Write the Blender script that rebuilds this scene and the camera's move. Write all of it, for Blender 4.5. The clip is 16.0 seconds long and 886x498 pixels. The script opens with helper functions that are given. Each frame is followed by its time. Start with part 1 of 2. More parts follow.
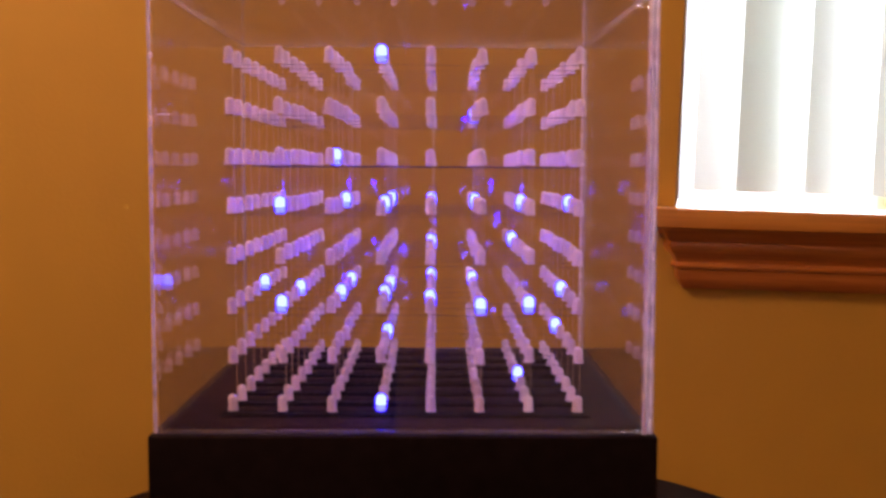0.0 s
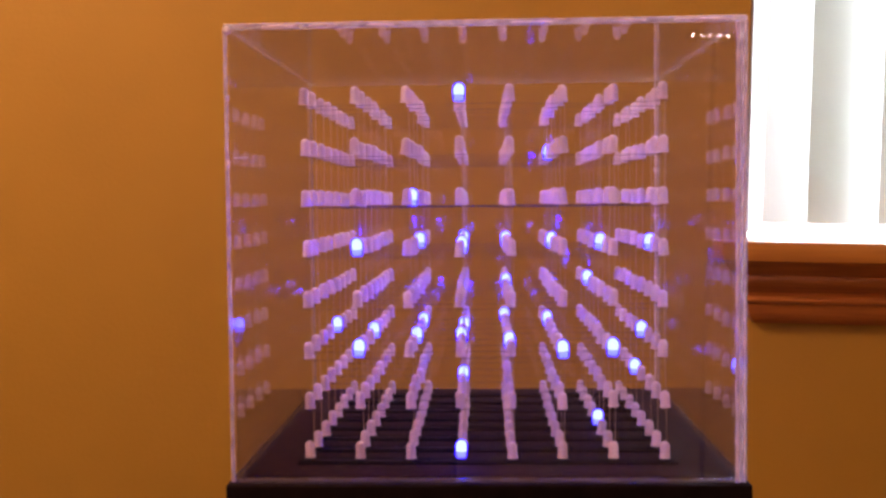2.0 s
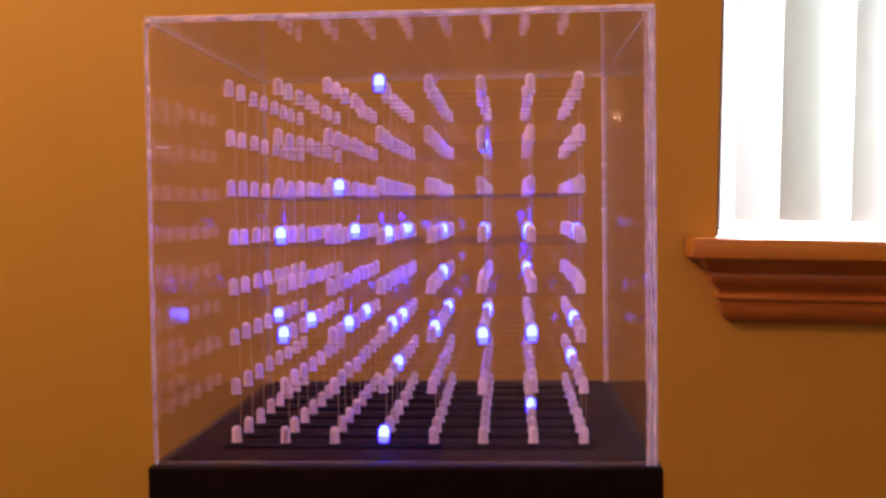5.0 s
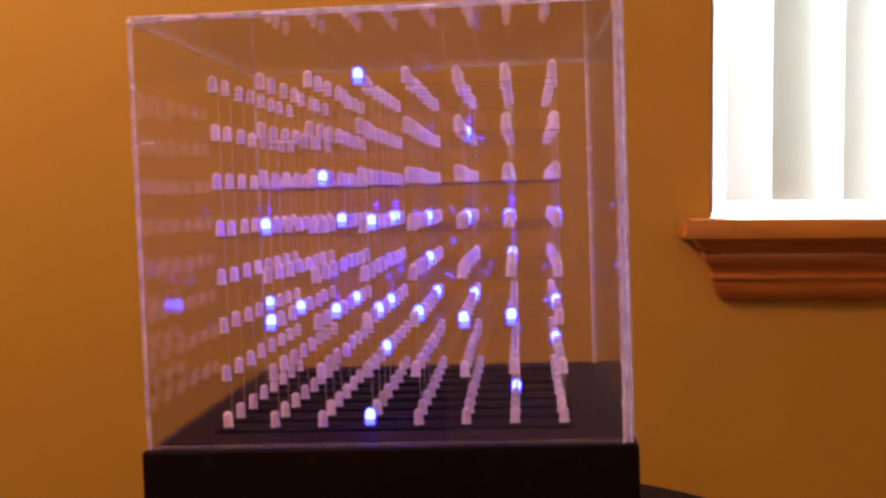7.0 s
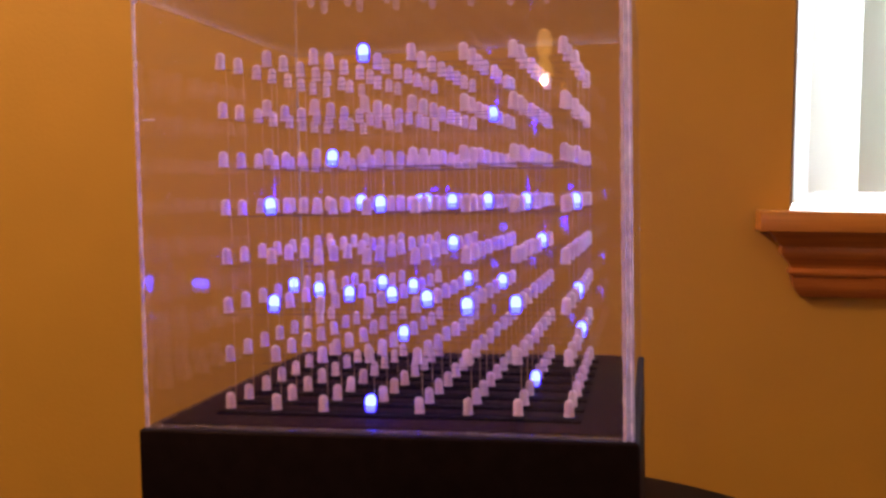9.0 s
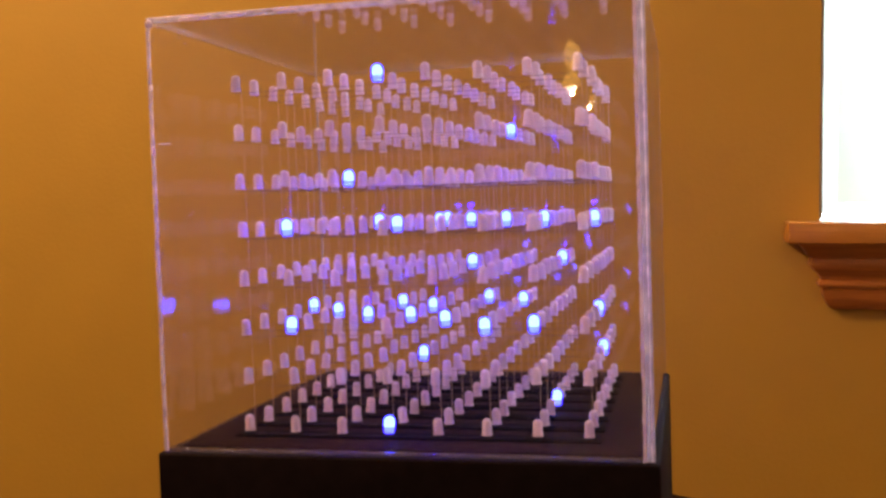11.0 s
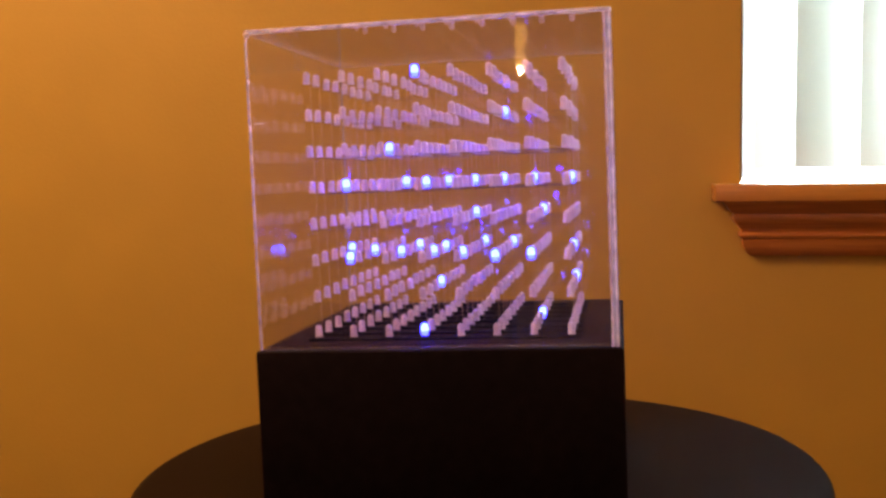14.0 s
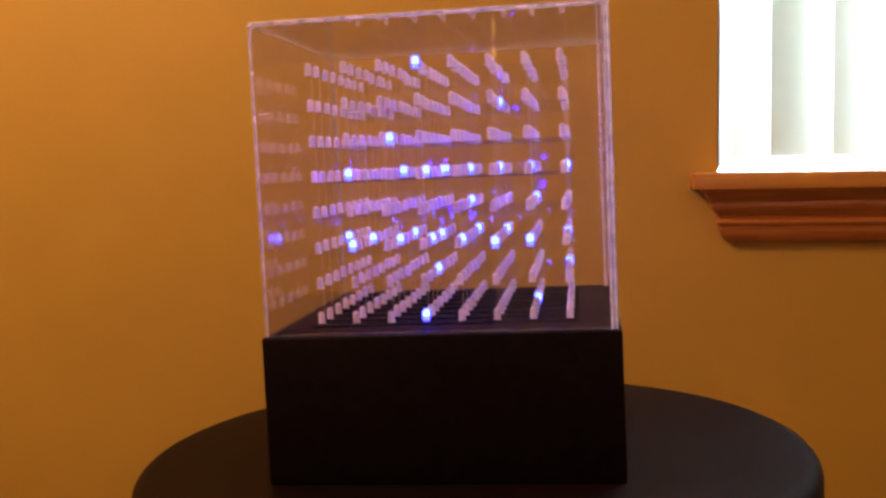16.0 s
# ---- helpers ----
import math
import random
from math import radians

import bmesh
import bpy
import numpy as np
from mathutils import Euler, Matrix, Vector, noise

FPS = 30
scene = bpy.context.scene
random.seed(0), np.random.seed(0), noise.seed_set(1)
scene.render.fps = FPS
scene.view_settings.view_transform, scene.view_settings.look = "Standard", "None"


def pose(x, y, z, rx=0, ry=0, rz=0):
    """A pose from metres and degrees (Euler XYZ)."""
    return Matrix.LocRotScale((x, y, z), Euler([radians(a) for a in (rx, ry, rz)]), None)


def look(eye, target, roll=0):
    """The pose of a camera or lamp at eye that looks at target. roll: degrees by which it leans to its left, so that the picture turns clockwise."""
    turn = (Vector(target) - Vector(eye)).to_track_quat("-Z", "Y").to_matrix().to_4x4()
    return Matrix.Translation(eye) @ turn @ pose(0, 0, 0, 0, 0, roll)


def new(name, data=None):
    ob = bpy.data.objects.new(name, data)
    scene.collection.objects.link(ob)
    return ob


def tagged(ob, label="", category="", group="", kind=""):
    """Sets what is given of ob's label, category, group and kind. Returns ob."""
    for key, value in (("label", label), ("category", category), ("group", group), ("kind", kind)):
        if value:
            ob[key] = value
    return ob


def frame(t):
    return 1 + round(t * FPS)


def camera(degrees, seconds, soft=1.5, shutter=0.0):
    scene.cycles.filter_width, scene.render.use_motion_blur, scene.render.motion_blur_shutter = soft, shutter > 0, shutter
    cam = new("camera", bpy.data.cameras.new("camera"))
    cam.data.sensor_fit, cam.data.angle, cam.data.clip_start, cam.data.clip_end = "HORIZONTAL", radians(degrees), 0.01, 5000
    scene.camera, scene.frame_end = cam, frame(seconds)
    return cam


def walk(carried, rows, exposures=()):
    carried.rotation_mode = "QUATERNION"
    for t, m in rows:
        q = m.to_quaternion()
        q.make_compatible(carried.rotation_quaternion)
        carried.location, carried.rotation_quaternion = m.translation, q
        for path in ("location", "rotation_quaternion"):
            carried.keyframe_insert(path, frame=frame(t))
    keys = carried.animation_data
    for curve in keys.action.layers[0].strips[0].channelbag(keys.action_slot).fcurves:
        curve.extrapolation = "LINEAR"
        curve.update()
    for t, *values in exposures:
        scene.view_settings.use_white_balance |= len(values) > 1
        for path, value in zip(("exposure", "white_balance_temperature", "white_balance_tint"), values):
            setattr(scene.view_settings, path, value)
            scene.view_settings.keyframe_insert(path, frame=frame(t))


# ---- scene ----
cam = camera(46.1, 16.0, soft=2.8, shutter=0.5)
PATH = [
    (0, (0.0145, -0.470, 0.906), (0.0250, 1.523, 0.755), 0.2),
    (0.5, (0.009, -0.444, 0.905), (-0.042, 1.552, 0.793), -1.0),
    (1, (0.01, -0.448, 0.906), (-0.072, 1.547, 0.793), -1.5),
    (1.5, (-0.001, -0.453, 0.909), (-0.094, 1.543, 0.815), -1.0),
    (2, (0.0, -0.459, 0.91), (-0.08, 1.538, 0.819), -0.6),
    (2.5, (0.007, -0.461, 0.904), (-0.059, 1.536, 0.807), -0.7),
    (3, (0.022, -0.461, 0.903), (-0.072, 1.535, 0.82), -0.8),
    (5.5, (0.047, -0.469, 0.9), (-0.093, 1.525, 0.828), -1.1),
    (6, (0.045, -0.483, 0.901), (-0.116, 1.509, 0.819), -1.8),
    (6.5, (0.041, -0.495, 0.896), (-0.076, 1.5, 0.802), -2.3),
    (7, (0.063, -0.477, 0.901), (-0.093, 1.514, 0.801), -2.0),
    (7.5, (0.085, -0.47, 0.896), (-0.184, 1.508, 0.777), -1.7),
    (8, (0.098, -0.465, 0.899), (-0.246, 1.501, 0.776), -1.4),
    (8.5, (0.109, -0.457, 0.896), (-0.264, 1.504, 0.776), -1.1),
    (11, (0.122, -0.448, 0.899), (-0.336, 1.496, 0.811), -1.9),
    (11.5, (0.121, -0.447, 0.899), (-0.33, 1.499, 0.809), -1.8),
    (12, (0.117, -0.454, 0.899), (-0.328, 1.493, 0.792), -1.3),
    (12.5, (0.111, -0.5, 0.899), (-0.275, 1.459, 0.772), -1.9),
    (13, (0.105, -0.545, 0.895), (-0.269, 1.414, 0.751), -2.6),
    (13.5, (0.108, -0.591, 0.895), (-0.228, 1.375, 0.746), -2.2),
    (14, (0.111, -0.625, 0.894), (-0.231, 1.341, 0.753), -2.3),
    (14.5, (0.114, -0.642, 0.892), (-0.22, 1.326, 0.768), -2.9),
    (15, (0.113, -0.642, 0.892), (-0.202, 1.329, 0.762), -2.8),
    (15.5, (0.105, -0.646, 0.894), (-0.206, 1.325, 0.753), -3.0),
    (16, (0.088, -0.644, 0.893), (-0.178, 1.331, 0.734), -2.6),
]
# the stool's seat leans a little, and with it all that stands on it
LEAN = Matrix.Translation((0.229, 0.0, 0.873)) @ Matrix.Rotation(radians(-1.6), 4, "Y") @ Matrix.Translation((-0.229, 0.0, -0.873))
walk(cam, [(t, LEAN @ look(eye, target, roll)) for t, eye, target, roll in PATH],
     exposures=[(0, 0.02, 6600, 37), (3, 0.05, 6650, 41), (5.5, 0.05, 6650, 39), (7.5, 0.06, 6900, 36), (8.5, 0.05, 6750, 34), (10.8, 0.2, 6450, 14), (11.5, 0.2, 6430, 4), (12, 0.17, 6400, -15),
                (12.5, 0.26, 6450, 2), (13.5, 0.24, 6500, 15), (14.5, 0.3, 6500, 30), (15.5, 0.26, 6500, 14), (16, 0.23, 6500, 24)])

# ---- light ----
world = bpy.data.worlds.new("world")
scene.world = world
world.use_nodes = True
wn = world.node_tree
sky = wn.nodes.new("ShaderNodeTexSky")
sky.sky_type, sky.sun_disc, sky.sun_elevation, sky.sun_rotation = "NISHITA", False, radians(40), radians(60)
wn.links.new(sky.outputs[0], wn.nodes["Background"].inputs[0])
wn.nodes["Background"].inputs[1].default_value = 0.1

WARM = (1.0, 0.63, 0.34)


def point_lamp(name, at, watts, size, colour=WARM):
    data = bpy.data.lights.new(name, "POINT")
    data.energy, data.shadow_soft_size, data.color = watts, size, colour
    ob = new(name, data)
    ob.location = at
    return ob


point_lamp("room_lamp_light", (-0.84, -0.26, 1.70), 37.5, 0.14)
point_lamp("pendant_light", (-0.131, -1.96, 1.126), 3.0, 0.006)
# added fill from the right front, where no lamp is known
point_lamp("unseen_fill_light", (0.75, -1.4, 1.5), 7.2, 0.12)

day = bpy.data.lights.new("window_daylight", "AREA")
day.shape, day.size, day.size_y, day.energy, day.color = "RECTANGLE", 0.72, 1.1, 7.0, (0.72, 0.82, 1.0)
day_ob = new("window_daylight", day)
day_ob.matrix_world = look((0.61, 0.452, 1.45), (0.61, -1.0, 1.2))


# ---- materials ----
def material(name, colour, rough=0.5, metal=0.0, spread=0.12, scale=60.0, bump=0.0, bump_scale=400.0, coat=0.0, spec=0.5):
    m = bpy.data.materials.new(name)
    m.use_nodes = True
    n, l = m.node_tree.nodes, m.node_tree.links
    p = n["Principled BSDF"]
    p.inputs["Roughness"].default_value, p.inputs["Metallic"].default_value = rough, metal
    p.inputs["Coat Weight"].default_value, p.inputs["Specular IOR Level"].default_value = coat, spec
    where = n.new("ShaderNodeTexCoord")
    grain = n.new("ShaderNodeTexNoise")
    grain.inputs["Scale"].default_value, grain.inputs["Detail"].default_value = scale, 6
    broad = n.new("ShaderNodeTexNoise")
    broad.inputs["Scale"].default_value, broad.inputs["Detail"].default_value = scale * 0.06, 3
    both = n.new("ShaderNodeMath")
    both.operation = "ADD"
    ramp = n.new("ShaderNodeMapRange")
    ramp.inputs[1].default_value, ramp.inputs[2].default_value = 0.7, 1.3
    ramp.inputs[3].default_value, ramp.inputs[4].default_value = 1 - spread, 1 + spread
    mul = n.new("ShaderNodeVectorMath")
    mul.operation = "SCALE"
    mul.inputs[0].default_value = colour
    for t in (grain, broad):
        l.new(where.outputs["Object"], t.inputs["Vector"])
    l.new(grain.outputs[0], both.inputs[0])
    l.new(broad.outputs[0], both.inputs[1])
    l.new(both.outputs[0], ramp.inputs[0])
    l.new(ramp.outputs[0], mul.inputs["Scale"])
    l.new(mul.outputs[0], p.inputs["Base Color"])
    if bump:
        fine = n.new("ShaderNodeTexNoise")
        fine.inputs["Scale"].default_value, fine.inputs["Detail"].default_value = bump_scale, 4
        b = n.new("ShaderNodeBump")
        b.inputs["Strength"].default_value, b.inputs["Distance"].default_value = bump, 0.001
        l.new(where.outputs["Object"], fine.inputs["Vector"])
        l.new(fine.outputs[0], b.inputs["Height"])
        l.new(b.outputs[0], p.inputs["Normal"])
    return m


def wood_material(name, dark, light, rough=0.35, along=(1, 14, 14)):
    m = material(name, light, rough)
    n, l = m.node_tree.nodes, m.node_tree.links
    p = n["Principled BSDF"]
    where = n.new("ShaderNodeTexCoord")
    stretch = n.new("ShaderNodeMapping")
    stretch.inputs["Scale"].default_value = along
    fibre = n.new("ShaderNodeTexNoise")
    fibre.inputs["Scale"].default_value, fibre.inputs["Detail"].default_value = 14.0, 8
    mix = n.new("ShaderNodeValToRGB")
    mix.color_ramp.elements[0].position, mix.color_ramp.elements[1].position = 0.35, 0.68
    mix.color_ramp.elements[0].color, mix.color_ramp.elements[1].color = (*dark, 1), (*light, 1)
    l.new(where.outputs["Object"], stretch.inputs[0])
    l.new(stretch.outputs[0], fibre.inputs["Vector"])
    l.new(fibre.outputs[0], mix.inputs[0])
    l.new(mix.outputs[0], p.inputs["Base Color"])
    return m


def acrylic_material(name, gloss=0.045, rough=0.0, milk=0.0, tint=(0.995, 0.988, 0.992)):
    """Clear sheet: straight-through light, with mirror gloss that grows towards grazing angles, and an optional milky share."""
    m = bpy.data.materials.new(name)
    m.use_nodes = True
    n, l = m.node_tree.nodes, m.node_tree.links
    n.remove(n["Principled BSDF"])
    clear, mirror, mix = n.new("ShaderNodeBsdfTransparent"), n.new("ShaderNodeBsdfGlossy"), n.new("ShaderNodeMixShader")
    clear.inputs[0].default_value = (*tint, 1)
    mirror.inputs["Roughness"].default_value = rough
    facing = n.new("ShaderNodeLayerWeight")
    power = n.new("ShaderNodeMath")
    power.operation = "POWER"
    power.inputs[1].default_value = 5.0
    grow = n.new("ShaderNodeMath")
    grow.operation = "MULTIPLY_ADD"
    grow.inputs[1].default_value, grow.inputs[2].default_value = 1 - gloss, gloss
    facing.inputs["Blend"].default_value = 0.5
    l.new(facing.outputs["Facing"], power.inputs[0])
    l.new(power.outputs[0], grow.inputs[0])
    l.new(grow.outputs[0], mix.inputs[0])
    l.new(clear.outputs[0], mix.inputs[1])
    l.new(mirror.outputs[0], mix.inputs[2])
    last = mix
    if milk:
        white, over = n.new("ShaderNodeBsdfDiffuse"), n.new("ShaderNodeMixShader")
        glow = n.new("ShaderNodeBsdfTranslucent")
        pair = n.new("ShaderNodeMixShader")
        white.inputs[0].default_value = glow.inputs[0].default_value = (0.97, 0.87, 0.86, 1)
        where, lumps, ramp = n.new("ShaderNodeTexCoord"), n.new("ShaderNodeTexNoise"), n.new("ShaderNodeMapRange")
        lumps.inputs["Scale"].default_value, lumps.inputs["Detail"].default_value = 190.0, 6
        ramp.inputs[1].default_value, ramp.inputs[2].default_value = 0.35, 0.65
        ramp.inputs[3].default_value, ramp.inputs[4].default_value = milk * 0.75, min(1.0, milk * 1.2)
        l.new(where.outputs["Object"], lumps.inputs["Vector"])
        l.new(lumps.outputs[0], ramp.inputs[0])
        l.new(white.outputs[0], pair.inputs[1])
        l.new(glow.outputs[0], pair.inputs[2])
        l.new(ramp.outputs[0], over.inputs[0])
        l.new(mix.outputs[0], over.inputs[1])
        l.new(pair.outputs[0], over.inputs[2])
        last = over
    l.new(last.outputs[0], n["Material Output"].inputs[0])
    return m


def glow_material(name, colour, strength, clear=0.0):
    m = bpy.data.materials.new(name)
    m.use_nodes = True
    n, l = m.node_tree.nodes, m.node_tree.links
    n.remove(n["Principled BSDF"])
    e = n.new("ShaderNodeEmission")
    e.inputs[0].default_value, e.inputs[1].default_value = (*colour, 1), strength
    last = e
    if clear:
        t, mix = n.new("ShaderNodeBsdfTransparent"), n.new("ShaderNodeMixShader")
        mix.inputs[0].default_value = clear
        l.new(e.outputs[0], mix.inputs[1])
        l.new(t.outputs[0], mix.inputs[2])
        last = mix
    l.new(last.outputs[0], n["Material Output"].inputs[0])
    return m


def frosted_material(name, colour, through_share=0.45, clear=0.0):
    m = bpy.data.materials.new(name)
    m.use_nodes = True
    n, l = m.node_tree.nodes, m.node_tree.links
    p = n["Principled BSDF"]
    p.inputs["Base Color"].default_value, p.inputs["Roughness"].default_value = (*colour, 1), 0.35
    t, mix = n.new("ShaderNodeBsdfTranslucent"), n.new("ShaderNodeMixShader")
    t.inputs[0].default_value = (*colour, 1)
    mix.inputs[0].default_value = through_share
    # each piece a shade lighter or darker than the next
    one, isle, both, wrap = n.new("ShaderNodeObjectInfo"), n.new("ShaderNodeNewGeometry"), n.new("ShaderNodeMath"), n.new("ShaderNodeMath")
    both.operation, wrap.operation = "ADD", "FRACT"
    vary, scale = n.new("ShaderNodeMapRange"), n.new("ShaderNodeVectorMath")
    vary.inputs[3].default_value, vary.inputs[4].default_value = 0.88, 1.04
    scale.operation = "SCALE"
    scale.inputs[0].default_value = colour
    l.new(one.outputs["Random"], both.inputs[0])
    l.new(isle.outputs["Random Per Island"], both.inputs[1])
    l.new(both.outputs[0], wrap.inputs[0])
    l.new(wrap.outputs[0], vary.inputs[0])
    l.new(vary.outputs[0], scale.inputs["Scale"])
    l.new(scale.outputs[0], p.inputs["Base Color"])
    l.new(scale.outputs[0], t.inputs[0])
    l.new(p.outputs[0], mix.inputs[1])
    l.new(t.outputs[0], mix.inputs[2])
    last = mix
    if clear:
        see, last = n.new("ShaderNodeBsdfTransparent"), n.new("ShaderNodeMixShader")
        last.inputs[0].default_value = clear
        l.new(mix.outputs[0], last.inputs[1])
        l.new(see.outputs[0], last.inputs[2])
    l.new(last.outputs[0], n["Material Output"].inputs[0])
    return m


PAINT = material("tan_wall_paint", (0.555, 0.33, 0.036), 0.62, spread=0.05, scale=9.0, bump=0.25, bump_scale=260.0)
CEILING = material("ceiling_paint", (0.75, 0.7, 0.6), 0.8, spread=0.04, scale=12.0, bump=0.4, bump_scale=180.0)
# dark so that the unseen floor throws little light up the wall
CARPET = material("brown_carpet", (0.11, 0.075, 0.045), 0.95, spread=0.25, scale=220.0, bump=0.8, bump_scale=900.0)
OAK = wood_material("stained_oak", (0.47, 0.155, 0.027), (0.62, 0.235, 0.042), 0.3, (1.2, 22, 22))
OAK_BOARD = wood_material("honey_oak", (0.50, 0.21, 0.030), (0.62, 0.28, 0.042), 0.32, (1.2, 22, 22))
# kept dark so that the case mirrors little of the blocking wall
BLOCKER_WOOD = wood_material("blocker_dark_wood", (0.022, 0.012, 0.007), (0.05, 0.028, 0.014), 0.55, (14, 14, 0.8))
BLACK = material("black_satin_paint", (0.0105, 0.0062, 0.0075), 0.6, spread=0.3, scale=120.0, bump=0.1, bump_scale=700.0, spec=0.05)
STRIP = material("matte_black_strip", (0.004, 0.003, 0.0035), 0.8, spread=0.3, scale=150.0, bump=0.2, bump_scale=900.0, spec=0.02)
DECK = material("black_deck", (0.021, 0.0085, 0.007), 0.6, spread=0.3, scale=90.0, bump=0.12, bump_scale=500.0, spec=0.02)
STOOL = material("dark_leather", (0.0072, 0.0032, 0.003), 0.5, spread=0.25, scale=70.0, bump=0.35, bump_scale=650.0, spec=0.05)
PANE = acrylic_material("clear_acrylic", milk=0.006)
# milky glue, whitened further for the light that the edges pipe
SEAM = acrylic_material("glued_acrylic_edge", 0.12, 0.1, 0.4)
RIM = acrylic_material("lid_edge", 0.12, 0.1, 0.17)
CORD = acrylic_material("whitened_glue_highlight", 0.15, 0.15, 0.95)
GLUE = acrylic_material("pale_glue_glint", 0.1, 0.2, 0.98)
FAINT = acrylic_material("acrylic_bottom_edge", 0.06, 0.1, 0.05)
LED = frosted_material("frosted_epoxy", (0.95, 0.78, 0.81), 0.45, 0.15)
# glowing shell, wider than the LED, that draws a blue fringe round it
LIT_SHELL = glow_material("lit_led_blue_fringe", (0.04, 0.0, 1.0), 2.0, 0.15)
LIT_CORE = glow_material("lit_led_core", (0.033, 0.063, 1.0), 140.0)
LIT_FOOT = glow_material("lit_led_foot", (0.22, 0.38, 1.0), 8.5)
LEAD = material("bright_wire", (0.62, 0.45, 0.26), 0.4, 0.4, spread=0.25, scale=200.0)
WIRE = material("tinned_wire", (0.10, 0.075, 0.09), 0.45, 0.6, spread=0.2, scale=300.0)
GREY_GREEN = material("grey_green_matte", (0.5, 0.58, 0.56), 0.8, spread=0.1, scale=30.0)
SLAT = frosted_material("white_vinyl_slat", (0.82, 0.86, 0.81), 0.55)
VINYL = material("white_window_vinyl", (0.8, 0.8, 0.8), 0.4, spread=0.03)
JAMB = material("jamb_paint", (0.34, 0.34, 0.33), 0.5, spread=0.05)
OUTSIDE = glow_material("bright_sky", (0.86, 1.0, 1.0), 9.2)
GLASS = acrylic_material("window_glass", 0.04)
AMBER = glow_material("lit_amber_glass", (1.0, 0.55, 0.09), 3.8)
BULB = glow_material("lit_bulb", (1.0, 0.72, 0.32), 22.0)
SPARK = glow_material("lit_small_bulb", (1.0, 0.78, 0.5), 50.0)
BRASS = material("brass", (0.6, 0.4, 0.15), 0.3, 1.0, spread=0.1)


# ---- mesh helpers ----
def box(bm, x0, x1, y0, y1, z0, z1, bevel=0.0):
    v = [bm.verts.new((x, y, z)) for x in (x0, x1) for y in (y0, y1) for z in (z0, z1)]
    for q in ((0, 1, 3, 2), (4, 6, 7, 5), (0, 4, 5, 1), (2, 3, 7, 6), (0, 2, 6, 4), (1, 5, 7, 3)):
        bm.faces.new([v[i] for i in q])
    if bevel:
        es = list({e for w in v for e in w.link_edges})
        bmesh.ops.bevel(bm, geom=es, offset=bevel, segments=3, affect="EDGES", profile=0.5)
    return bm


def lathe(bm, profile, seg=24, at=(0, 0, 0)):
    """Turns (radius, height) pairs about the vertical through at; closes ends of radius 0."""
    rings = []
    for r, z in profile:
        if r <= 1e-6:
            rings.append([bm.verts.new((at[0], at[1], at[2] + z))])
        else:
            rings.append([bm.verts.new((at[0] + r * math.cos(2 * math.pi * k / seg), at[1] + r * math.sin(2 * math.pi * k / seg), at[2] + z)) for k in range(seg)])
    for a, b in zip(rings, rings[1:]):
        for k in range(seg):
            q = [a[k % len(a)], a[(k + 1) % len(a)], b[(k + 1) % len(b)], b[k % len(b)]]
            q = list(dict.fromkeys(q))
            if len(q) > 2:
                bm.faces.new(q)
    return bm


def rod(bm, a, b, r, seg=6):
    a, b = Vector(a), Vector(b)
    side = (b - a).to_track_quat("Z", "Y").to_matrix()
    rings = [[bm.verts.new(p + side @ Vector((r * math.cos(2 * math.pi * k / seg), r * math.sin(2 * math.pi * k / seg), 0))) for k in range(seg)] for p in (a, b)]
    for k in range(seg):
        bm.faces.new((rings[0][k], rings[0][(k + 1) % seg], rings[1][(k + 1) % seg], rings[1][k]))
    bm.faces.new(rings[0][::-1])
    bm.faces.new(rings[1])
    return bm


def mesh_of(name, bm, mat, smooth=True):
    bmesh.ops.recalc_face_normals(bm, faces=bm.faces)
    me = bpy.data.meshes.new(name)
    bm.to_mesh(me)
    bm.free()
    me.materials.append(mat)
    if smooth:
        me.shade_smooth()
        me.set_sharp_from_angle(angle=radians(35))
    return me


def thing(name, at, label, category, group="", kind=""):
    e = new(name)
    e.empty_display_size = 0.02
    e.matrix_basis = pose(*at)
    return tagged(e, label, category, group, kind)


def adopt(ob, parent):
    world_m = parent.matrix_basis if parent.parent is None else parent.parent.matrix_basis
    ob.parent = parent
    ob.matrix_parent_inverse = world_m.inverted() if parent.type == "EMPTY" else Matrix()
    return ob


def part(name, bm, mat, parent, label="", smooth=True):
    """One mesh, made in world places, under a thing."""
    ob = new(name, mesh_of(name, bm, mat, smooth))
    adopt(ob, parent)
    return tagged(ob, label) if label else ob


def solid(name, bm, mat, label="", category="", kind="structure", smooth=True):
    return tagged(new(name, mesh_of(name, bm, mat, smooth)), label, category, "", kind)


# ---- the room ----
WALL = 0.47                                    # face of the wall behind the cube
WX0, WX1, WZ0, WZ1 = 0.229, 0.99, 0.858, 2.05  # window opening
RX0, RX1, RY0, TOP = -1.9, 1.9, -2.9, 2.4

bm = bmesh.new()
xs, zs = (RX0, WX0, WX1, RX1), (0, WZ0, WZ1, TOP)
grid = {(i, j, k): bm.verts.new((xs[i], (WALL, WALL + 0.16)[k], zs[j])) for i in range(4) for j in range(4) for k in range(2)}
for i in range(3):
    for j in range(3):
        if (i, j) == (1, 1):
            continue
        for k in range(2):
            bm.faces.new([grid[a, b, k] for a, b in ((i, j), (i + 1, j), (i + 1, j + 1), (i, j + 1))])
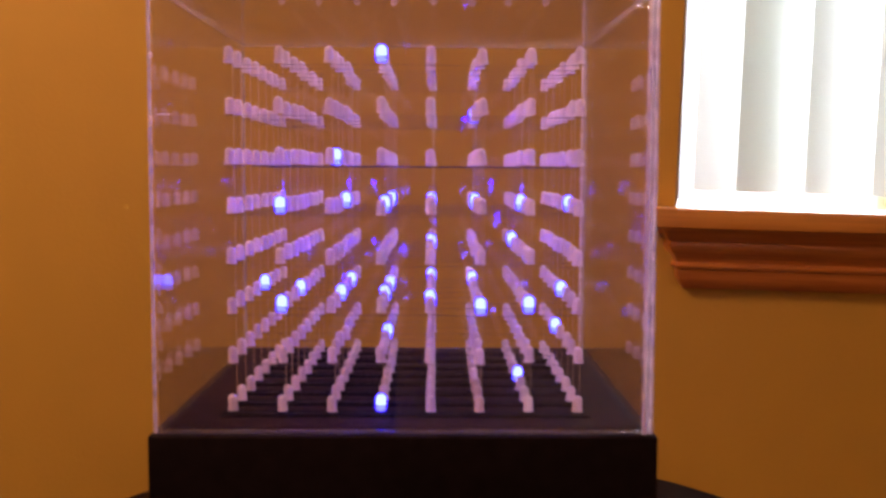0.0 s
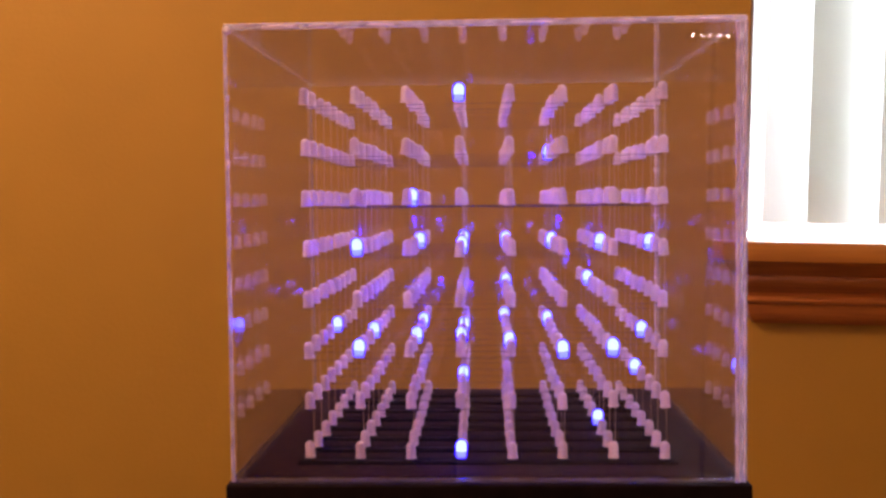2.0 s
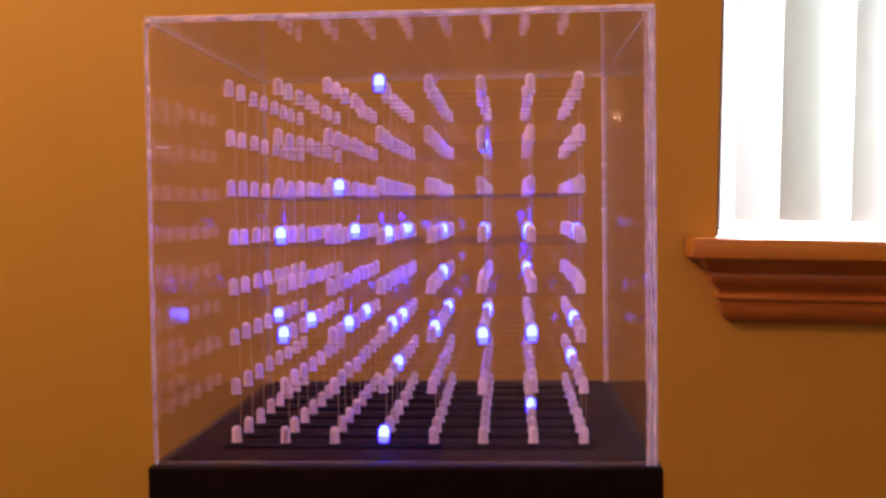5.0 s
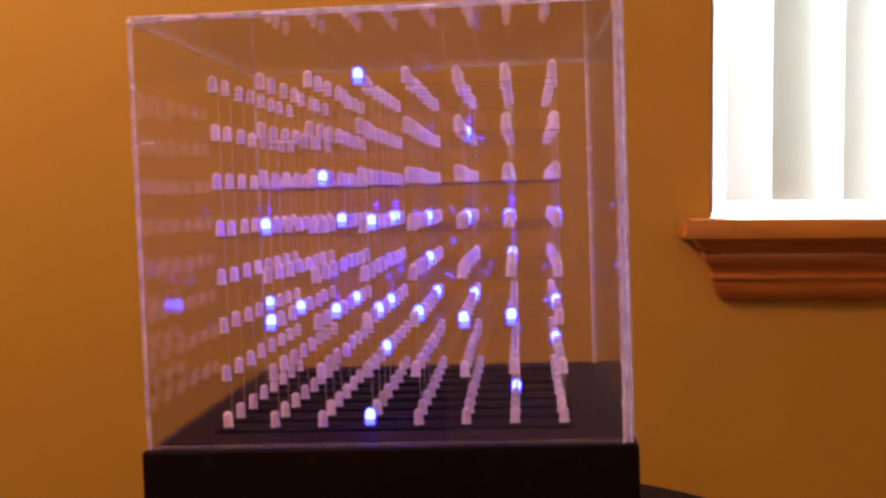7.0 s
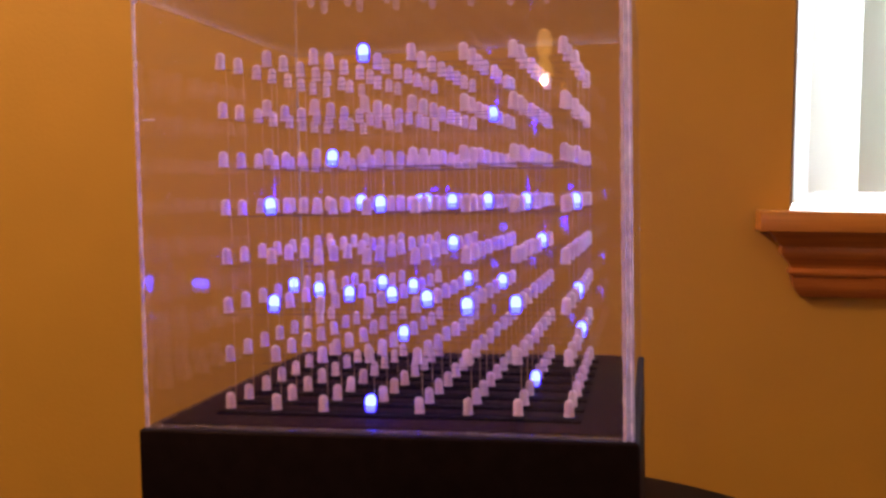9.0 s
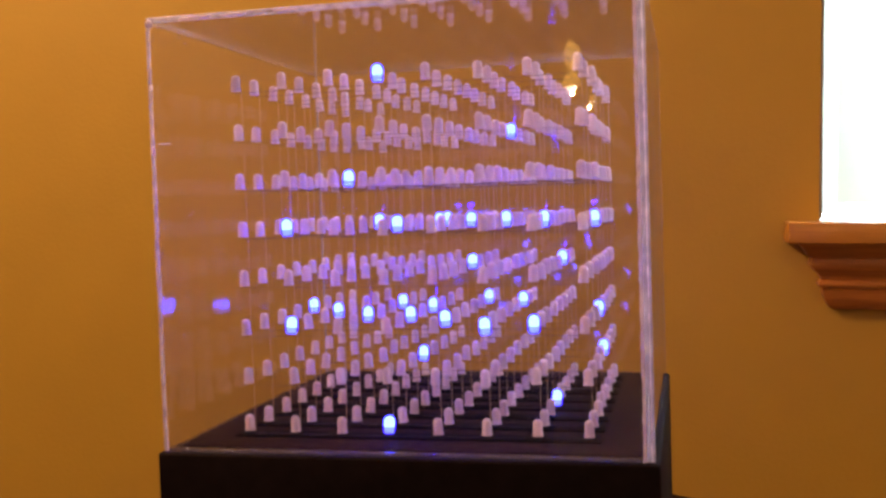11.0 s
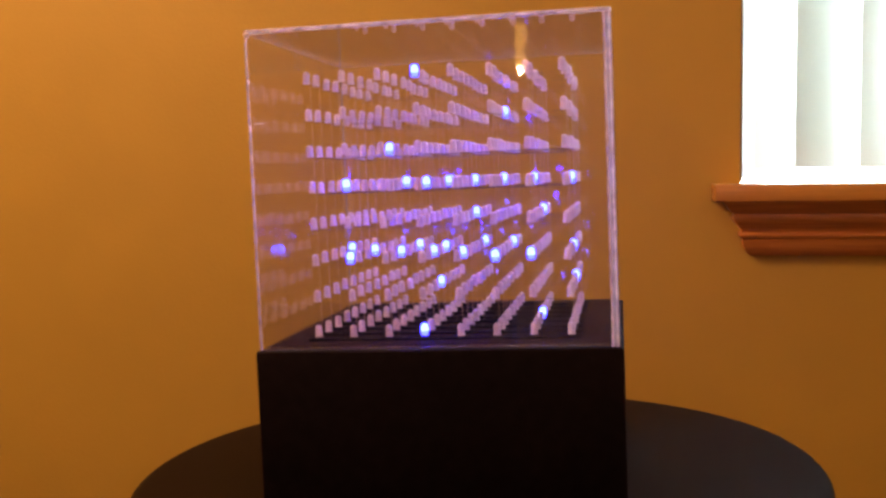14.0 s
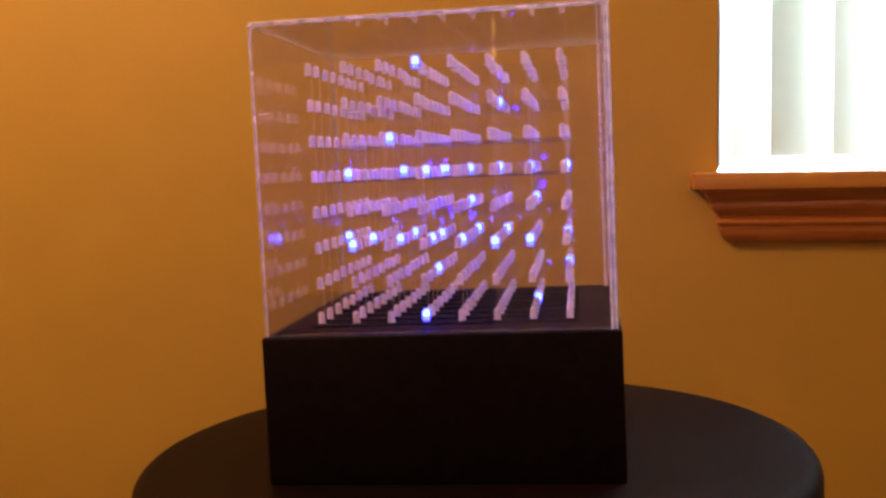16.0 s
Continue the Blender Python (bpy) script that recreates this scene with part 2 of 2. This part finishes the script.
for a, b in (((1, 1), (2, 1)), ((2, 1), (2, 2)), ((2, 2), (1, 2)), ((1, 2), (1, 1)), ((0, 0), (3, 0)), ((3, 0), (3, 3)), ((3, 3), (0, 3)), ((0, 3), (0, 0))):
    if abs(a[0] - b[0]) == 3 or abs(a[1] - b[1]) == 3:
        path = [(a[0] + (b[0] - a[0]) * s // 3, a[1] + (b[1] - a[1]) * s // 3) for s in range(4)]
    else:
        path = [a, b]
    for c, d in zip(path, path[1:]):
        bm.faces.new((grid[(*c, 0)], grid[(*d, 0)], grid[(*d, 1)], grid[(*c, 1)]))
solid("wall_north", bm, PAINT, "tan painted plaster wall with a window opening", "wall")
solid("wall_west", box(bmesh.new(), RX0 - 0.12, RX0, RY0 - 0.12, WALL + 0.16, 0, TOP), PAINT, "tan painted plaster wall", "wall")
solid("wall_east", box(bmesh.new(), RX1, RX1 + 0.12, RY0 - 0.12, WALL + 0.16, 0, TOP), PAINT, "tan painted plaster wall", "wall")
solid("wall_south", box(bmesh.new(), RX0, RX1, RY0 - 0.12, RY0, 0, TOP), PAINT, "tan painted plaster wall", "wall")
# added wall, never in view: hides the pendant's mirror image early on
solid("reflection_blocker", box(bmesh.new(), RX0, -0.0265, -0.80, -0.74, 0, TOP), BLOCKER_WOOD, "dark wall added out of view to block a reflection", "wall")
solid("floor", box(bmesh.new(), RX0 - 0.12, RX1 + 0.12, RY0 - 0.12, WALL + 0.16, -0.1, 0), CARPET, "brown carpeted floor", "floor")
solid("ceiling", box(bmesh.new(), RX0 - 0.12, RX1 + 0.12, RY0 - 0.12, WALL + 0.16, TOP, TOP + 0.1), CEILING, "off-white textured ceiling", "ceiling")
solid("backdrop", box(bmesh.new(), -0.6, 2.0, 1.2, 1.22, 0.2, 2.8), OUTSIDE, "overexposed bright sky outside the window", "sky")

solid("ground", box(bmesh.new(), -0.6, 2.0, WALL + 0.165, 1.22, -0.1, 0), GREY_GREEN, "grey paving outside the window", "ground")
# plain block standing in for a grey-green shape of unknown kind
solid("outside_block", box(bmesh.new(), 0.655, 1.6, 1.05, 1.15, 0, 0.955, 0.01), GREY_GREEN, "unidentified grey-green block outside the window", "wall", "")


def window():
    w = tagged(thing("window_1", (0.61, WALL + 0.12, WZ0), "white vinyl window, overexposed by daylight", "window"), kind="structure")
    y0, y1, f = WALL + 0.10, WALL + 0.14, 0.035
    part("window_frame", box(bmesh.new(), WX0, WX0 + f, y0, y1, WZ0 + 0.02, WZ1, 0.002), VINYL, w)
    part("window_frame", box(bmesh.new(), WX1 - f, WX1, y0, y1, WZ0 + 0.02, WZ1, 0.002), VINYL, w)
    part("window_frame", box(bmesh.new(), WX0 + f, WX1 - f, y0, y1, WZ1 - f, WZ1, 0.002), VINYL, w)
    for x in (WX0 + 0.0005, WX1 - 0.002):
        part("jamb_liner", box(bmesh.new(), x, x + 0.0015, WALL - 0.002, y0 - 0.0005, WZ0 + 0.0175, WZ1), JAMB, w, "greyish jamb liner")
    pane = part("pane", box(bmesh.new(), WX0 + f, WX1 - f, y0 + 0.015, y0 + 0.019, WZ0 + 0.02, WZ1 - f), GLASS, w)
    pane.visible_shadow = False


window()


def window_sill():
    s = tagged(thing("window_sill", (0.6, WALL, 0.801), "stained oak window stool with moulded apron under it", "window sill"), kind="structure")
    bm = box(bmesh.new(), 0.201, 1.02, 0.427, WALL - 0.001, 0.8565, 0.8735, 0.0013)
    part("stool_board", bm, OAK_BOARD, s)
    # inner part of the board, coloured white as daylight burns it out
    part("stool_board", box(bmesh.new(), WX0 + 0.001, WX1 - 0.001, WALL, WALL + 0.098, 0.8585, 0.8732), VINYL, s, "inner sill board, white for daylight glare")
    # apron: one moulding profile carried round both mitred returns
    prof = [(0.000, 0.8564), (0.004, 0.8535), (0.0085, 0.8465), (0.0125, 0.8440), (0.0118, 0.8425), (0.0112, 0.8400), (0.0118, 0.8375),
            (0.0140, 0.8345), (0.0175, 0.8310), (0.0200, 0.8275), (0.0205, 0.8255), (0.0188, 0.8240), (0.0182, 0.8222), (0.0188, 0.8204), (0.0212, 0.8190),
            (0.0216, 0.8165), (0.0228, 0.8110), (0.0252, 0.8060), (0.0285, 0.8022), (0.0300, 0.8010)]
    bm = bmesh.new()
    rows = []
    for d, z in prof:
        x0, x1, y = 0.209 + d, 1.012 - d, 0.433 + d
        rows.append([bm.verts.new(p) for p in ((x0, WALL - 0.0005, z), (x0, y, z), (x1, y, z), (x1, WALL - 0.0005, z))])
    for a, b in zip(rows, rows[1:]):
        for k in range(3):
            bm.faces.new((a[k], a[k + 1], b[k + 1], b[k]))
        bm.faces.new((a[3], a[0], b[0], b[3]))
    bm.faces.new(rows[0])
    bm.faces.new(rows[-1][::-1])
    part("apron", bm, OAK, s, "moulded oak apron")


window_sill()


def vertical_blind():
    b = thing("vertical_blind", (0.61, 0.5, 2.0), "white vertical blind with translucent curved vinyl slats", "blind")
    part("head_rail", box(bmesh.new(), WX0 + 0.003, WX1 - 0.003, 0.471, 0.505, 2.0, 2.045, 0.003), VINYL, b, "white head rail")
    # one curved slat, turned so that its left edge lies deeper in the opening
    bm = bmesh.new()
    wide, turn, n = 0.089, radians(-24), 10
    cols = []
    for s in range(n + 1):
        u = s / n - 0.5
        bow = 0.007 * (1 - 4 * u * u)
        for side in (-0.0004, 0.0004):
            x = u * wide * math.cos(turn) + (bow + side) * math.sin(turn)
            y = -u * wide * math.sin(turn) - (bow + side) * math.cos(turn)
            cols.append([bm.verts.new((x, y, z)) for z in (0.8885, 1.45, 2.0)])
    for s in range(n):
        for k in range(2):
            a, c = cols[2 * s], cols[2 * s + 2]
            bm.faces.new((a[k], c[k], c[k + 1], a[k + 1]))
            a, c = cols[2 * s + 1], cols[2 * s + 3]
            bm.faces.new((a[k], a[k + 1], c[k + 1], c[k]))
    for s in (0, n):
        for k in range(2):
            a, c = cols[2 * s], cols[2 * s + 1]
            bm.faces.new((a[k], c[k], c[k + 1], a[k + 1]))
    for s in range(n):
        for k in (0, 2):
            bm.faces.new((cols[2 * s][k], cols[2 * s + 1][k], cols[2 * s + 3][k], cols[2 * s + 2][k]))
    me = mesh_of("slat", bm, SLAT)
    for k in range(12):
        ob = new("slat", me)
        adopt(ob, b)
        ob.location = (0.2832 if k == 0 else 0.2616 + 0.0614 * k, 0.484, 0)


vertical_blind()


# ---- the stand ----
STAND_Z = 0.70


def round_stand():
    s = thing("round_stand", (0.008, 0.06, 0), "dark round padded stool used as a stand", "stool")
    c = (0.008, 0.06, 0)
    r = 0.2285
    prof = [(0, STAND_Z - 0.05), (r - 0.012, STAND_Z - 0.05), (r - 0.003, STAND_Z - 0.045), (r, STAND_Z - 0.035)]
    prof += [(r - 0.012 + 0.012 * math.cos(a), STAND_Z - 0.012 + 0.012 * math.sin(a)) for a in (radians(10 * k) for k in range(0, 10))]
    prof += [(0.12, STAND_Z + 0.0002), (0, STAND_Z)]
    part("seat", lathe(bmesh.new(), prof, 96, c), STOOL, s, "dark padded round seat").matrix_basis = LEAN
    part("pedestal", lathe(bmesh.new(), [(0, 0.02), (0.035, 0.02), (0.03, 0.1), (0.03, STAND_Z - 0.08), (0.09, STAND_Z - 0.058), (0, STAND_Z - 0.058)], 32, c), BLACK, s)
    part("foot", lathe(bmesh.new(), [(0, 0), (0.19, 0), (0.19, 0.008), (0.05, 0.021), (0, 0.021)], 48, c), BLACK, s)


round_stand()

# ---- the LED cube ----
PITCH, Z0, MID = 0.0225, 0.800, 0.07875
BASE_TOP = 0.7925


def cube_base():
    b = thing("plinth", (0, MID, STAND_Z), "matte black wooden box under the display case", "plinth")
    part("body", box(bmesh.new(), -0.1095, 0.1095, MID - 0.1105, MID + 0.1105, STAND_Z + 0.0003, BASE_TOP, 0.0015), BLACK, b)
    part("top_plate", box(bmesh.new(), -0.1025, 0.1025, MID - 0.1025, MID + 0.1025, BASE_TOP - 0.001, BASE_TOP + 0.0016, 0.0006), DECK, b, "black satin top plate")
    # one thin dark strip under each row of LEDs
    for j in range(8):
        y = j * PITCH
        part("deck_strip", box(bmesh.new(), -0.084, 0.084, y - 0.0052, y + 0.0052, BASE_TOP + 0.0014, BASE_TOP + 0.0024, 0.0003), STRIP, b, "matte black strip")


cube_base()


def ragged_post(x, w, y, t, z0, z1, n=46):
    """An upright glue line whose width wanders a little."""
    bm, rnd = bmesh.new(), random.Random(round(1e4 * (x + 3 * y)))
    rings = []
    for k in range(n + 1):
        a, b = rnd.uniform(-0.00035, 0.00015), rnd.uniform(-0.00015, 0.00035)
        if x < 0:
            a = 0
        else:
            b = 0
        z = z0 + (z1 - z0) * k / n
        rings.append([bm.verts.new(p) for p in ((x + a, y, z), (x + w + b, y, z), (x + w + b, y + t, z), (x + a, y + t, z))])
    for p, q in zip(rings, rings[1:]):
        for k in range(4):
            bm.faces.new((p[k], p[(k + 1) % 4], q[(k + 1) % 4], q[k]))
    bm.faces.new(rings[0][::-1])
    bm.faces.new(rings[-1])
    return bm


def bead(at, size):
    bm = bmesh.new()
    bmesh.ops.create_icosphere(bm, subdivisions=2, radius=1.0)
    for v in bm.verts:
        v.co *= 1 + 0.25 * noise.noise(v.co * 1.7 + Vector(at) * 90)
        v.co = Vector((v.co.x * size[0], v.co.y * size[1], v.co.z * size[2])) + Vector(at)
    return bm


def display_case():
    c = thing("display_case", (0, MID, BASE_TOP), "clear acrylic display case with milky glued edges", "display case")
    h, t = 0.1075, 0.0026
    z0, z1 = BASE_TOP + 0.0002, 0.9845
    y0, y1 = MID - h, MID + h
    g = 0.00015
    panes = {
        "front_pane": (-h + t + g, h - t - g, y0, y0 + 0.0024, z0, z1 - t - g),
        "back_pane": (-h + t + g, h - t - g, y1 - 0.0024, y1, z0, z1 - t - g),
        "side_pane": (-h, -h + 0.0024, y0 + t + g, y1 - t - g, z0, z1 - t - g),
        "side_pane.001": (h - 0.0024, h, y0 + t + g, y1 - t - g, z0, z1 - t - g),
        "lid": (-h + t + g, h - t - g, y0 + t + g, y1 - t - g, z1 - 0.0024, z1),
    }
    for name, b in panes.items():
        ob = part(name, box(bmesh.new(), *b), PANE, c, smooth=False)
        ob.visible_shadow = False
    for x in (-h, h - t):
        for y in (y0, y1 - t):
            w = 0.0040 if x > 0 and y == y0 else 0.0013 if y == y0 else 0.0013  # the widest glue line, and the thin ones behind
            part("edge", ragged_post(x + t - w if x > 0 else x, w, y if y == y0 else y1 - 0.0013, (t if x > 0 else 0.0013) if y == y0 else 0.0013, z0, z1 - t - g), SEAM, c, "milky glued acrylic edge")
    # pale lines of glue at the corners, whitened for the highlights along them
    for x, w, y in ((h - 0.0046, 0.0013, y0 - 0.0007), (h - 0.0013, 0.0004, y0 - 0.0007), (h - t - 0.0007, 0.0006, y1 - t - 0.0010)):
        part("glue_highlight", ragged_post(x, w, y, 0.0007, z0, z1 - t - 2 * g, 90), CORD, c, "whitish glue line with a highlight painted in")
    for y in (y0, y1 - 0.0024):
        part("edge", box(bmesh.new(), -h + t + g, h - t - g, y - 0.0002, y + 0.0026, z0, z0 + 0.0012, 0.0003), FAINT, c, "milky glued acrylic edge")
    for y, mat in ((y0, SEAM), (y1 - t, RIM)):
        part("edge", box(bmesh.new(), -h, h, y, y + t, z1 - t, z1, 0.0007), mat, c, "milky glued acrylic edge")
    for x in (-h, h - t):
        part("edge", box(bmesh.new(), x, x + t, y0 + t + g, y1 - t - g, z1 - t, z1, 0.0007), RIM, c, "milky glued acrylic edge")
    # hardened drops of glue along the front edges, pale to stand for glints
    for at, size in (((-0.1058, y0 - 0.0002, 0.9815), (0.0018, 0.0011, 0.0018)), ((-0.0835, y0 - 0.0002, 0.9826), (0.0085, 0.0011, 0.0009)), ((-0.0655, y0 - 0.0002, 0.9828), (0.0068, 0.0011, 0.0009)),
                     ((0.0890, y0 - 0.0002, 0.9827), (0.0120, 0.0011, 0.0008)), ((0.0600, y0 - 0.0002, 0.9830), (0.0070, 0.0008, 0.0005)),
                     ((-0.1005, y0 - 0.0002, 0.9290), (0.0034, 0.0006, 0.00035)), ((-0.0420, y0 - 0.0002, 0.9830), (0.0060, 0.0008, 0.0005)), ((-0.1060, y0 - 0.0002, 0.9537), (0.0008, 0.0008, 0.0014)),
                     ((-0.1062, y0 - 0.0002, 0.9262), (0.0007, 0.0007, 0.0022)), ((0.0200, y0 - 0.0002, 0.9831), (0.0090, 0.0007, 0.0004)),
                     ((0.1040, y1 - 0.0034, 0.9280), (0.0006, 0.0006, 0.0015)),
                     ((0.1040, y1 - 0.0034, 0.9000), (0.0009, 0.0008, 0.0013)), ((0.1040, y1 - 0.0034, 0.8620), (0.0006, 0.0006, 0.0011))):
        part("glue_glint", bead(at, size), GLUE, c, "hardened drop of glue, pale as a glint")


display_case()

LIT = {(1, 0, 4), (3, 1, 4), (4, 4, 4), (5, 3, 4), (6, 2, 4), (7, 2, 4), (3, 5, 4), (2, 3, 4),
       (1, 0, 2), (2, 2, 2), (3, 4, 2), (4, 1, 2), (5, 0, 2), (6, 0, 2), (7, 3, 2), (3, 2, 2), (1, 3, 2),
       (3, 0, 7), (5, 4, 6), (3, 3, 1), (6, 5, 3), (7, 4, 1), (3, 0, 0), (2, 1, 5), (6, 3, 0),
       (4, 6, 2), (3, 6, 4), (5, 5, 2), (4, 4, 3), (2, 5, 2), (0, 4, 2)}
FLANGE = [(0, -0.0040), (0.0024, -0.0040), (0.0024, -0.0032), (0.0022, -0.0030)]


def led_profile(r, low, high):
    dome = [(r * math.cos(a), high - r + r * math.sin(a)) for a in (radians(18 * k) for k in range(1, 5))]
    return [(r, low)] + [(r, high - r)] + dome + [(0, high)]


def led_cube():
    cube = thing("led_cube", (0, MID, BASE_TOP), "wire lattice cube of frosted white LEDs, some lit blue", "LED cube")
    led_me = mesh_of("led", lathe(bmesh.new(), FLANGE + led_profile(0.00212, -0.0029, 0.0035), 12), LED)
    shell_me = mesh_of("lit_led", lathe(bmesh.new(), FLANGE + led_profile(0.0029, -0.0030, 0.0044), 12), LIT_SHELL)
    core_me = mesh_of("core", lathe(bmesh.new(), [(0, -0.0010)] + led_profile(0.0024, -0.0009, 0.0039), 10), LIT_CORE)
    foot_me = mesh_of("foot", lathe(bmesh.new(), [(0, -0.0036), (0.0022, -0.0036), (0.0022, -0.0011), (0, -0.0011)], 10), LIT_FOOT)
    rest = bmesh.new()
    rnd = random.Random(4)
    # slight lean of every soldered column, by row and by layer
    place = {}
    for i in range(8):
        for j in range(8):
            ax, ay = rnd.gauss(0, 0.0006), rnd.gauss(0, 0.0006)
            for k in range(8):
                f = k / 7
                place[i, j, k] = Vector(((i - 3.5) * PITCH + ax * f + rnd.gauss(0, 0.0002), j * PITCH + ay * f + rnd.gauss(0, 0.0002), Z0 + k * PITCH + rnd.gauss(0, 0.00025)))
    for (i, j, k), p in place.items():
        m = pose(*p, rnd.gauss(0, 2.5), rnd.gauss(0, 2.5), rnd.uniform(0, 360))
        if (i, j, k) in LIT:
            ob = new("lit_led", shell_me)
            adopt(ob, cube)
            ob.matrix_basis = m
            tagged(ob, "LED glowing blue-white")
            core = new("core", core_me)
            core.parent = ob
            new("foot", foot_me).parent = ob
        elif j < 4:
            ob = new("led", led_me)
            adopt(ob, cube)
            ob.matrix_basis = m
        else:
            n = len(rest.verts)
            rest.from_mesh(led_me)
            rest.verts.ensure_lookup_table()
            bmesh.ops.transform(rest, matrix=m, verts=rest.verts[n:])
    tagged(part("far_leds", rest, LED, cube, "frosted white LEDs of the deeper rows"), kind="stuff")
    # the glow of the brightest lit LEDs, just over their tips
    for key in ((2, 2, 2), (6, 2, 4), (3, 4, 2), (6, 5, 3), (2, 3, 4), (5, 4, 6), (1, 0, 4)):
        point_lamp("led_light", LEAN @ (place[key] + Vector((0, 0, 0.0068))), 0.04, 0.002, (0.004, 0.0, 1.0))
    for i in range(8):
        for j in range(8):
            bm = bmesh.new()
            pts = [place[i, j, k] + Vector((0.0012, 0.0031, -0.005)) for k in range(8)]
            pts = [Vector((pts[0].x, pts[0].y, BASE_TOP))] + pts
            for a, b in zip(pts, pts[1:]):
                rod(bm, a, b, 0.00014, 5)
            part("column_wire", bm, LEAD, cube)
    for k in range(8):
        for j in range(8):
            bm = bmesh.new()
            pts = [place[i, j, k] + Vector((0, -0.0006, -0.0050)) for i in range(8)]
            pts = [pts[0] - Vector((0.003, 0, 0))] + pts + [pts[-1] + Vector((0.003, 0, 0))]
            for a, b in zip(pts, pts[1:]):
                rod(bm, a, b, 0.00011, 5)
            part("row_wire", bm, WIRE, cube)


led_cube()
for ob in [o for o in scene.objects if o.type == "EMPTY" and o.name in ("plinth", "display_case", "led_cube")]:
    ob.matrix_basis = LEAN @ ob.matrix_basis


# ---- the lamp whose image shows in the case ----
def pendant_lamp():
    p = thing("pendant_lamp", (-0.131, -1.96, TOP), "lit amber glass pendant lamp hanging from the ceiling", "pendant lamp")
    at = (-0.131, -1.96, 0)
    part("stem", lathe(bmesh.new(), [(0, 1.242), (0.007, 1.242), (0.007, TOP - 0.03), (0.05, TOP - 0.02), (0.05, TOP - 0.0005), (0, TOP - 0.0005)], 20, at), BRASS, p, "slim brass stem")
    globe = [(0.019 * math.sin(a), 1.209 - 0.034 * math.cos(a)) for a in (radians(15 * k) for k in range(13))]
    part("globe", lathe(bmesh.new(), [(0 if abs(r) < 1e-5 else r, z) for r, z in globe], 24, at), AMBER, p, "amber glass globe")
    part("shade", lathe(bmesh.new(), [(0.006, 1.174), (0.013, 1.168), (0.019, 1.155), (0.022, 1.140), (0.020, 1.140), (0.017, 1.154), (0.011, 1.166), (0.006, 1.171)], 24, at), AMBER, p, "amber glass shade")
    part("bulb", lathe(bmesh.new(), [(0, 1.131), (0.009, 1.133), (0.0135, 1.141), (0.010, 1.151), (0.004, 1.158), (0, 1.158)], 16, at), BULB, p, "lit warm bulb")


pendant_lamp()


def bar_lamp():
    b = thing("bar_lamp", (0.52, -2.0, 0), "slim bar lamp with a row of small lit bulbs", "lamp")
    z = 1.29
    part("foot", lathe(bmesh.new(), [(0, 0), (0.11, 0), (0.11, 0.012), (0.02, 0.022), (0, 0.022)], 32, (0.52, -2.03, 0)), BLACK, b)
    part("pole", rod(bmesh.new(), (0.52, -2.03, 0.02), (0.52, -2.03, z), 0.006, 12), BLACK, b)
    part("bar", box(bmesh.new(), 0.452, 0.602, -2.036, -2.018, z - 0.009, z + 0.009, 0.002), BLACK, b)
    for k in range(7):
        part("bulb", lathe(bmesh.new(), [(0, -0.0038), (0.0026, -0.0029), (0.0038, 0), (0.0026, 0.0029), (0, 0.0038)], 10, (0.467 + 0.02 * k, -2.0135, z)), SPARK, b, "small lit bulb")


bar_lamp()
